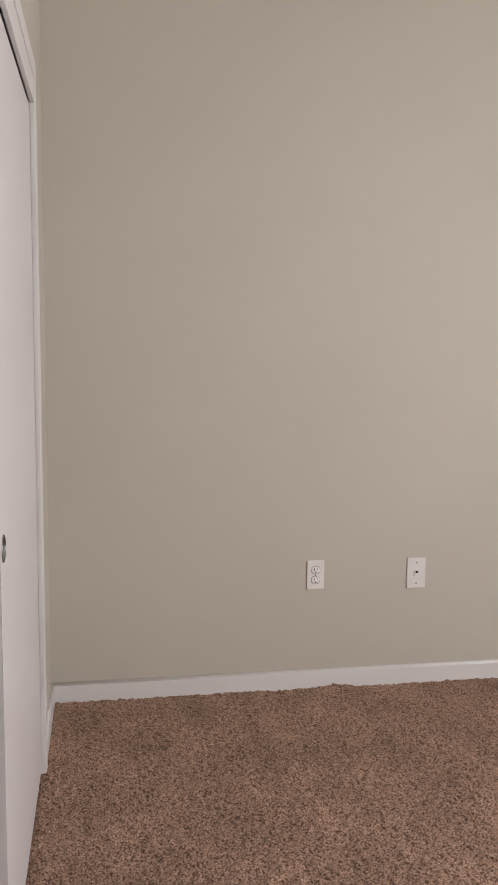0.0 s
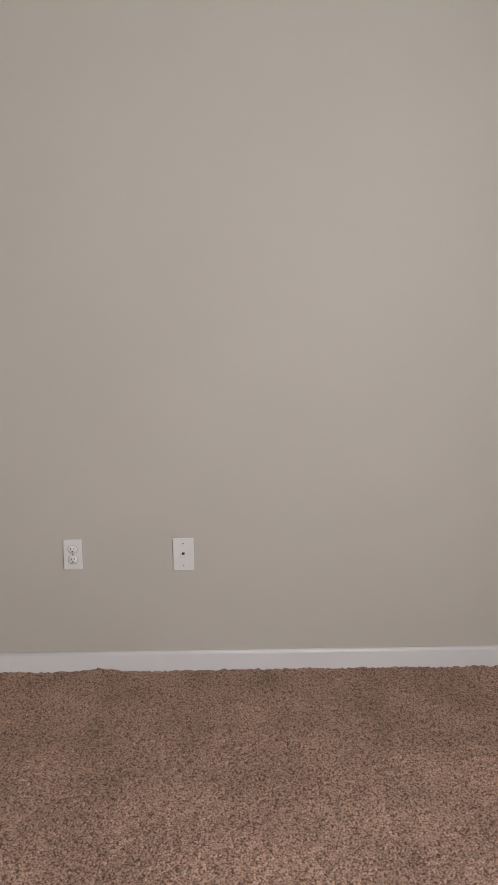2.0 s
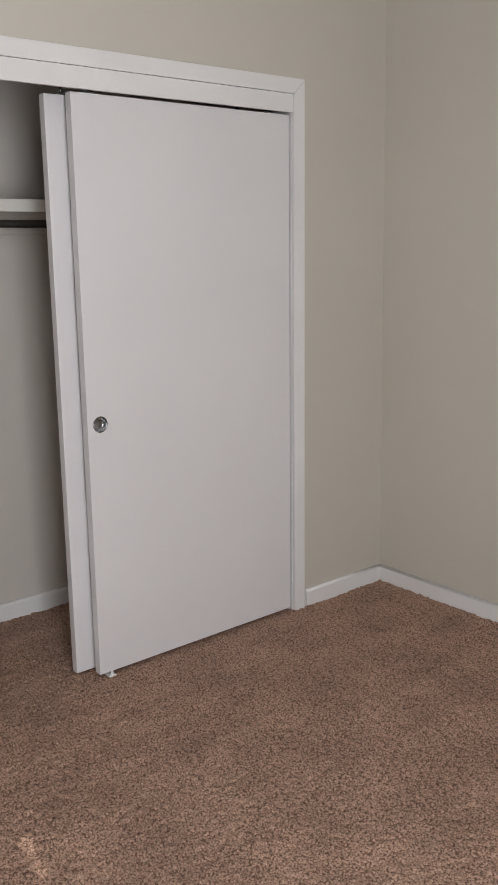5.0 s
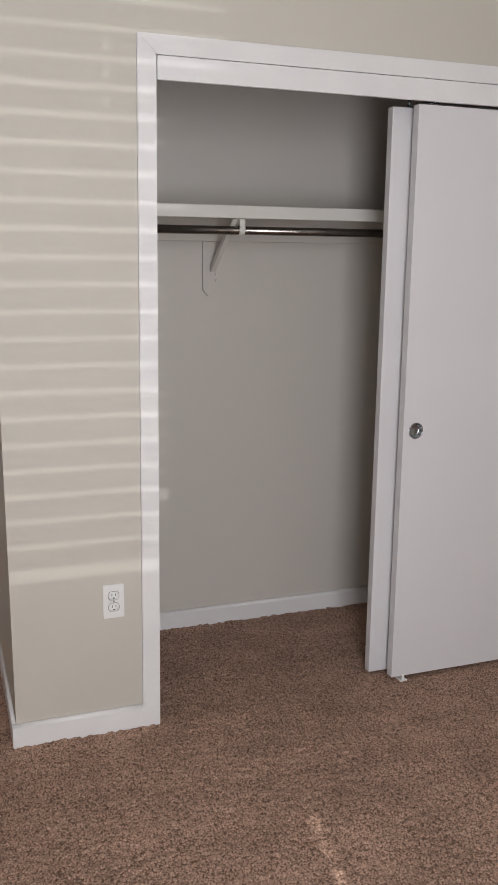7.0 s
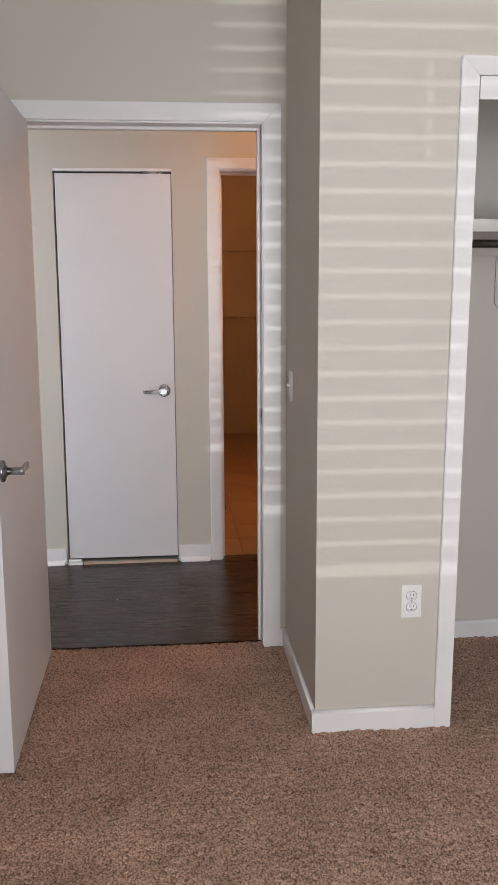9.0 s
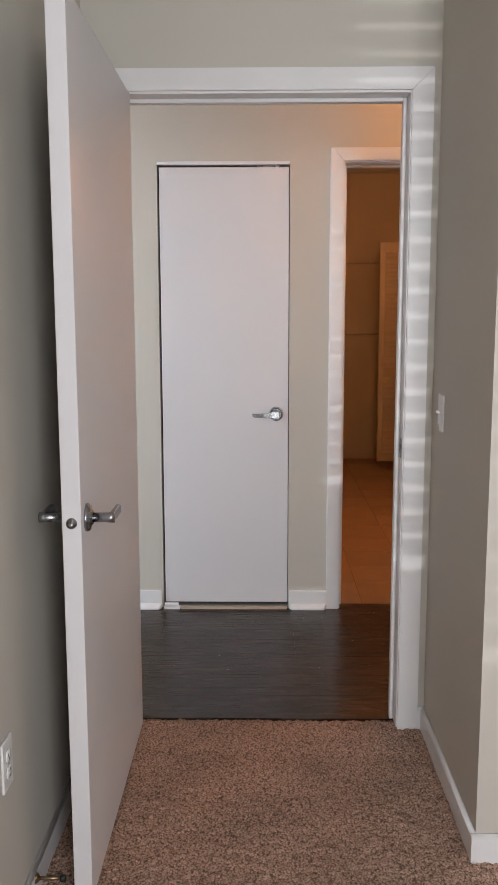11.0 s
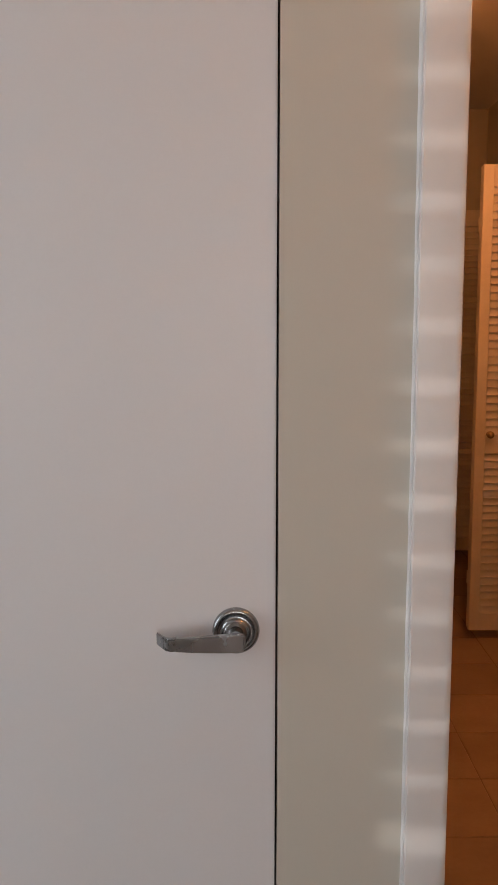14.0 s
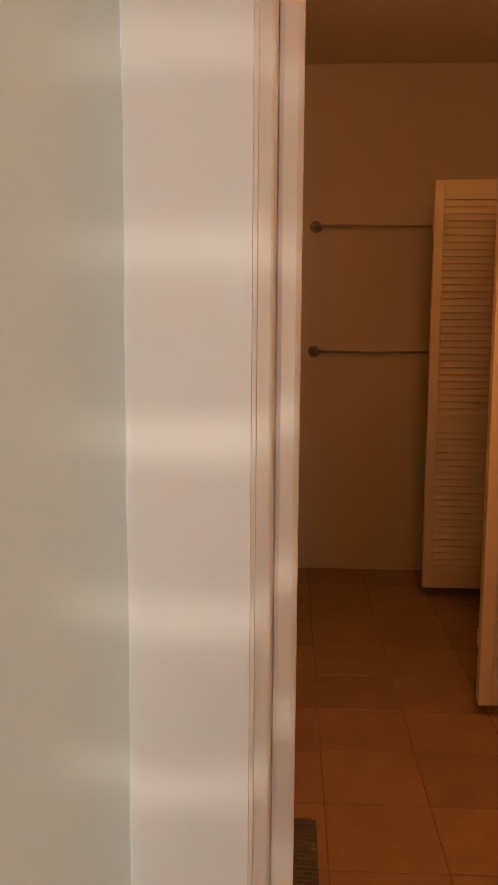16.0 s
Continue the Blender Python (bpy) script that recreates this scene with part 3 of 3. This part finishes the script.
# ---- closet fittings ----
def closet_fittings():
    shelf = thing("closet_shelf", pose(0.105, 0.44, 1.685), "off-white painted wooden closet shelf on a wall cleat", "shelf")
    part("board", box(0, E - 0.11, 0, 0.018, 0, 0.046, bevel=0.0025), SHELF, shelf)
    part("top_board", box(0, E - 0.11, 0.0185, 0.308, 0.026, 0.046, bevel=0.001), SHELF, shelf)
    part("cleat", box(0, E - 0.11, 0.29, 0.308, -0.074, 0.0255, bevel=0.002), CLOSET_WALL, shelf)
    rod = thing("closet_rod", pose(0.105, 0.465, 1.643, 0, 0, 0), "dark chromed steel clothes rod under the shelf", "clothes rod")
    part("tube", turned([(0.0155, 0), (0.0155, E - 0.11)], "x", 20), ROD, rod)
    br = thing("shelf_bracket", pose(0.916, 0.465, 1.684), "off-white painted metal bracket holding shelf and rod", "shelf bracket")
    part("hook", box(-0.011, 0.011, -0.018, 0.018, -0.045, 0.0, bevel=0.003), SHELF, br)
    part("rod_clip", turned([(0.0195, -0.011), (0.021, -0.008), (0.021, 0.008), (0.0195, 0.011)], "x", 20), SHELF, br).location = (0.0, 0.0, -0.038)
    arm = extruded([(-0.02, -0.002), (-0.008, -0.002), (0.262, -0.165), (0.262, -0.19), (0.25, -0.19)], 0.018)
    bmesh.ops.translate(arm, verts=arm.verts, vec=(-0.038, 0, 0))
    part("brace", arm, SHELF, br)
    plate = extruded([(-0.066, -0.074), (0.028, -0.074), (0.028, -0.262), (0.01, -0.286), (-0.046, -0.286), (-0.066, -0.262)], 0.012, "y")
    bmesh.ops.translate(plate, verts=plate.verts, vec=(0, 0.271, 0))
    part("wall_plate", plate, CLOSET_WALL, br)
    for z in (-0.2, -0.225):
        part("screw", turned([(0.005, 0), (0.004, 0.002), (0, 0.003)], "y", 10), SHELF, br).location = (-0.012, 0.271, z)


closet_fittings()


# ---- wall plates ----
def plate_base(name, m, label, category, w, h, group=""):
    root = thing(name, m, label, category, group)
    part("plate", box(-w / 2, w / 2, -0.006, 0, -h / 2, h / 2, bevel=0.0025, segments=3), PLASTIC, root)
    return root


def outlet(m, label):
    root = plate_base("wall_outlet", m, label, "wall outlet", 0.069, 0.1145, "wall outlets")
    for z in (0.0195, -0.0195):
        face = turned([(0.0172, 0.004), (0.0172, 0.0075), (0.0160, 0.0085), (0.0, 0.0086)], "y", 28)
        for v in face.verts:
            v.co.z = max(-0.0138, min(0.0138, v.co.z))
        sock = part("socket", face, PLASTIC, root)
        sock.location = (0, 0, z)
        ring = turned([(0.0184, 0.0061), (0.0184, 0.0064), (0.0, 0.00645)], "y", 28)
        for v in ring.verts:
            v.co.z = max(-0.0149, min(0.0149, v.co.z))
        part("socket_gap", ring, MAT_FABRIC, root).location = (0, 0, z)
        part("slot", box(-0.0072, -0.0048, -0.0090, -0.008, -0.001, 0.0078), DARK, sock)
        part("slot", box(0.0050, 0.0070, -0.0090, -0.008, 0.0, 0.0072), DARK, sock)
        part("slot", turned([(0.0026, 0.008), (0.0026, 0.009), (0, 0.00905)], "y", 10), DARK, sock).location = (0, 0, -0.0075)
    part("screw", turned([(0.003, 0.005), (0.0028, 0.0068), (0, 0.007)], "y", 10), STEEL, root)
    return root


outlet(pose(0.322, 0, 0.450), "white duplex outlet on the greige wall beside the closet")
outlet(pose(E, -1.016, 0.458, 0, 0, -90), "white duplex outlet beside a jack plate on the greige wall")
outlet(pose(W, -0.325, 0.44, 0, 0, 90), "white duplex outlet on the wall behind the open door")


def jack_plate():
    root = plate_base("jack_plate", pose(E, -1.429, 0.452, 0, 0, -90), "white wall plate with one small data jack", "wall plate", 0.078, 0.124)
    part("jack", box(-0.011, 0.011, -0.0105, -0.005, -0.012, 0.008, bevel=0.002), PLASTIC, root)
    part("jack_hole", box(-0.005, 0.005, -0.0112, -0.0095, 0.0005, 0.009), DARK, root)
    for z in (0.042, -0.042):
        part("screw", turned([(0.003, 0.005), (0.0028, 0.0068), (0, 0.007)], "y", 10), STEEL, root).location = (0, 0, z)


jack_plate()
sw = plate_base("light_switch", pose(0, 0.588, 1.115, 0, 0, -90), "white toggle light switch on the shaded return wall", "light switch", 0.07, 0.1145)
part("collar", box(-0.006, 0.006, -0.0075, -0.005, -0.0125, 0.0125, bevel=0.001), PLASTIC, sw)
tog = box(-0.0042, 0.0042, -0.019, -0.004, -0.005, 0.005, bevel=0.0015)
bmesh.ops.rotate(tog, verts=tog.verts, cent=(0, -0.004, 0), matrix=Matrix.Rotation(radians(-18), 3, "X"))
part("toggle", tog, PLASTIC, sw)

stop = thing("door_stop", pose(W + 0.013, -0.17, 0.055), "small bronze door stop screwed to the baseboard", "door stop")
part("flange", turned([(0.013, 0), (0.012, 0.003), (0.006, 0.009)], "x", 16), BRASS, stop)
part("rod", turned([(0.0045, 0.006), (0.0045, 0.062)], "x", 12), BRASS, stop)
part("rubber_tip", turned([(0.008, 0.06), (0.009, 0.064), (0.008, 0.073)], "x", 14), DARK, stop)

strike = thing("strike_plate", pose(JR - 0.0005, DW + 0.03, 0.975), "steel strike plate let into the bedroom door jamb", "strike plate")
part("plate", box(-0.002, 0.0, -0.014, 0.014, -0.032, 0.032, bevel=0.001), STEEL, strike)
part("hole", box(-0.0026, -0.0018, -0.008, 0.006, -0.014, 0.014), DARK, strike)

vent = thing("wall_vent", pose(0.088, HW, 2.318), "white metal return-air grille high on the hall wall", "vent")
part("frame", multi((0, 0.028, -0.008, 0, 0, 0.30), (0.272, 0.30, -0.008, 0, 0, 0.30), (0.028, 0.272, -0.008, 0, 0, 0.022), (0.028, 0.272, -0.008, 0, 0.278, 0.30)), TRIM, vent)
# near-black sheet stands in for the shade behind the slats
part("backing", box(0.028, 0.272, -0.002, -0.0005, 0.022, 0.278), DARK, vent)
vs = box(0.028, 0.272, -0.0065, -0.0055, -0.004, 0.004)
bmesh.ops.rotate(vs, verts=vs.verts, cent=(0, -0.006, 0), matrix=Matrix.Rotation(radians(35), 3, "X"))
first = part("slat", vs, TRIM, vent)
first.location = (0, 0, 0.03)
for i in range(1, 24):
    shared_part("slat", first.data, vent, 0, 0, 0.03 + i * 0.0104)


# ---- bathroom ----
def louver_door(m, width, label, knob=False, h=2.02):
    """A louvered leaf; local origin at its bottom left corner, its face towards -y."""
    root = thing("louvered_door", m, label, "louvered door", "louvered bathroom closet doors")
    st, t = 0.045, 0.028
    z0, z1, z2, z3 = 0.078, 0.395 * h, 0.437 * h, h - 0.09
    part("stile", box(0, st, 0, t, 0, h, bevel=0.003), LOUVER, root)
    part("stile", box(width - st, width, 0, t, 0, h, bevel=0.003), LOUVER, root)
    for a, b in ((0, z0), (z1, z2), (z3, h)):
        part("rail", box(st, width - st, 0.001, t - 0.001, a, b, bevel=0.002), LOUVER, root)
    sl = box(st - 0.002, width - st + 0.002, -0.0185, 0.0185, -0.003, 0.003, bevel=0.0018)
    bmesh.ops.rotate(sl, verts=sl.verts, cent=(0, 0, 0), matrix=Matrix.Rotation(radians(60), 3, "X"))
    me = None
    for a, b in ((z0, z1), (z2, z3)):
        k = int(round((b - a) / 0.0333))
        for i in range(k):
            z = a + (i + 0.5) * (b - a) / k
            if me is None:
                ob = part("slat", sl, LOUVER, root)
                ob.location = (0, t / 2, z)
                me = ob.data
            else:
                shared_part("slat", me, root, 0, t / 2, z)
    if knob:
        part("knob", turned([(0.012, 0), (0.010, 0.004), (0.007, 0.012), (0.012, 0.018), (0.016, 0.025), (0.0155, 0.032), (0.010, 0.037), (0, 0.0385)]), BRASS, root, "small round brass knob").location = (0.060, 0, 0.885)
    for z in (0.2, 1.75):
        part("hinge", box(-0.002, 0.0015, t - 0.008, t + 0.008, z, z + 0.06, bevel=0.001), LOUVER, root)
    return root


louver_door(pose(0.496, 4.519, 0.045), 0.40, "cream louvered folding closet door, open, with a brass knob", knob=True)
louver_door(pose(0.499, 4.551, 0.045), 0.40, "cream louvered folding door leaf, folded behind another")
louver_door(pose(0.495, 5.845, 0.068), 0.45, "cream louvered folding closet door, open, in shade", h=1.985)


def flush_bath_door():
    root = thing("door_3", pose(0.722, 4.17, 0.02, 0, 0, -70), "white flush door ajar beside the louvered doors", "door")
    tagged(root, kind="structure")
    part("leaf", box(0, 0.74, 0, 0.035, 0, 2.035, bevel=0.002), LOUVER, root)
    lever(root, 0.065, 0, 0.93, to=1, mat=BRASS)


flush_bath_door()


def towel_bar(z):
    root = thing("towel_bar", pose(-0.05, 6.41, z), "chrome towel bar on the dim bathroom wall", "towel bar", "towel bars")
    for x in (0.0, 0.76):
        part("mount", turned([(0.032, 0), (0.031, 0.006), (0.022, 0.012), (0.013, 0.016), (0.011, 0.055), (0.014, 0.062), (0.0, 0.068)]), NICKEL, root).location = (x, 0, 0)
    part("bar", turned([(0.0065, 0), (0.0065, 0.76)], "x", 16), NICKEL, root).location = (0, -0.055, 0)


towel_bar(1.898)
towel_bar(1.228)

mat_ob = thing("bath_mat", pose(-0.345, 3.11, 0.0), "dark grey ribbed bath mat on the tile floor", "bath mat")
part("backing", box(0, 0.255, 0, 0.72, 0.002, 0.010, bevel=0.003), MAT_FABRIC, mat_ob)
rib = turned([(0.0, 0.0), (0.008, 0.006), (0.009, 0.02), (0.009, 0.22), (0.008, 0.24), (0.0, 0.25)], "x", 10)
ribs = part("rib", rib, MAT_FABRIC, mat_ob)
ribs.location = (0.002, 0.012, 0.012)
for i in range(1, 40):
    shared_part("rib", ribs.data, mat_ob, 0.002, 0.012 + i * 0.0178, 0.012)


# ---- floor pieces ----
def planks():
    root = tagged(new("floor_laminate"), "dark brown laminate plank floor, dusty and worn", "floor", kind="structure")
    rng = random.Random(11)
    meshes = {}
    rows = [(0.799 + i * 0.1888, 0.1888, 2.0) for i in range(6)] + [(1.9318, 0.109, 2.0)] + [(2.0415 + i * 0.1888, 0.1888, -1.257) for i in range(22)]
    for y, wide, end in rows:
        x = -5.0 - rng.choice((0.0, 0.3, 0.6, 0.9))
        while x < end:
            a, b = max(x, -5.0), min(x + 1.22, end)
            if b - a > 0.02:
                key = (round(b - a, 3), wide)
                if key not in meshes:
                    bm = box(0, b - a - 0.0006, 0, wide - 0.0005, -0.015, 0, bevel=0.0006, segments=1)
                    me = bpy.data.meshes.new("plank")
                    bm.to_mesh(me)
                    bm.free()
                    me.materials.append(LAMINATE)
                    meshes[key] = me
                shared_part("plank", meshes[key], root, a, y, 0)
            x += 1.22


planks()


def tiles():
    root = tagged(new("floor_tile"), "beige square ceramic tile bathroom floor with brown grout", "floor", kind="structure")
    part("grout_bed", box(-0.35, 1.0, 2.042, 6.41, -0.014, -0.0025), GROUT, root)
    px, py, joint = 0.302, 0.3115, 0.0045
    meshes = {}
    for i in range(-1, 4):
        for j in range(-7, 9):
            a, b = -0.064 + i * px + joint / 2, -0.064 + (i + 1) * px - joint / 2
            c, d = 3.933 + j * py + joint / 2, 3.933 + (j + 1) * py - joint / 2
            a, b, c, d = max(a, -0.345), min(b, 0.998), max(c, 2.044), min(d, 6.408)
            if b - a < 0.01 or d - c < 0.01:
                continue
            key = (round(b - a, 3), round(d - c, 3))
            if key not in meshes:
                bm = box(0, b - a, 0, d - c, -0.010, 0, bevel=0.0018, segments=1)
                me = bpy.data.meshes.new("tile")
                bm.to_mesh(me)
                bm.free()
                me.materials.append(TILE)
                meshes[key] = me
            shared_part("tile", meshes[key], root, a, c, 0)


tiles()


# ---- small debris ----
def debris(name, spots, size, mat, label, seed):
    bm = bmesh.new()
    rng = random.Random(seed)
    for x0, x1, y0, y1, count in spots:
        for _ in range(count):
            x, y, s = rng.uniform(x0, x1), rng.uniform(y0, y1), size * rng.uniform(0.5, 1.3)
            b = box(-s, s, -s * 0.6, s * 0.6, 0, s * 0.6, bevel=s * 0.2, segments=1)
            bmesh.ops.rotate(b, verts=b.verts, cent=(0, 0, 0), matrix=Matrix.Rotation(rng.uniform(0, 3.1), 3, "Z"))
            bmesh.ops.translate(b, verts=b.verts, vec=(x, y, 0))
            me = bpy.data.meshes.new("tmp")
            b.to_mesh(me)
            b.free()
            bm.from_mesh(me)
            bpy.data.meshes.remove(me)
    return tagged(mesh_object(name, bm, mat), label, "debris", kind="stuff")


debris("paint_flecks", [(-1.0, 0.0, 1.2, 1.92, 11), (-0.2, 0.1, 1.5, 1.95, 5)], 0.0016, PLASTIC, "white paint flecks scattered on the dark laminate floor", 3)
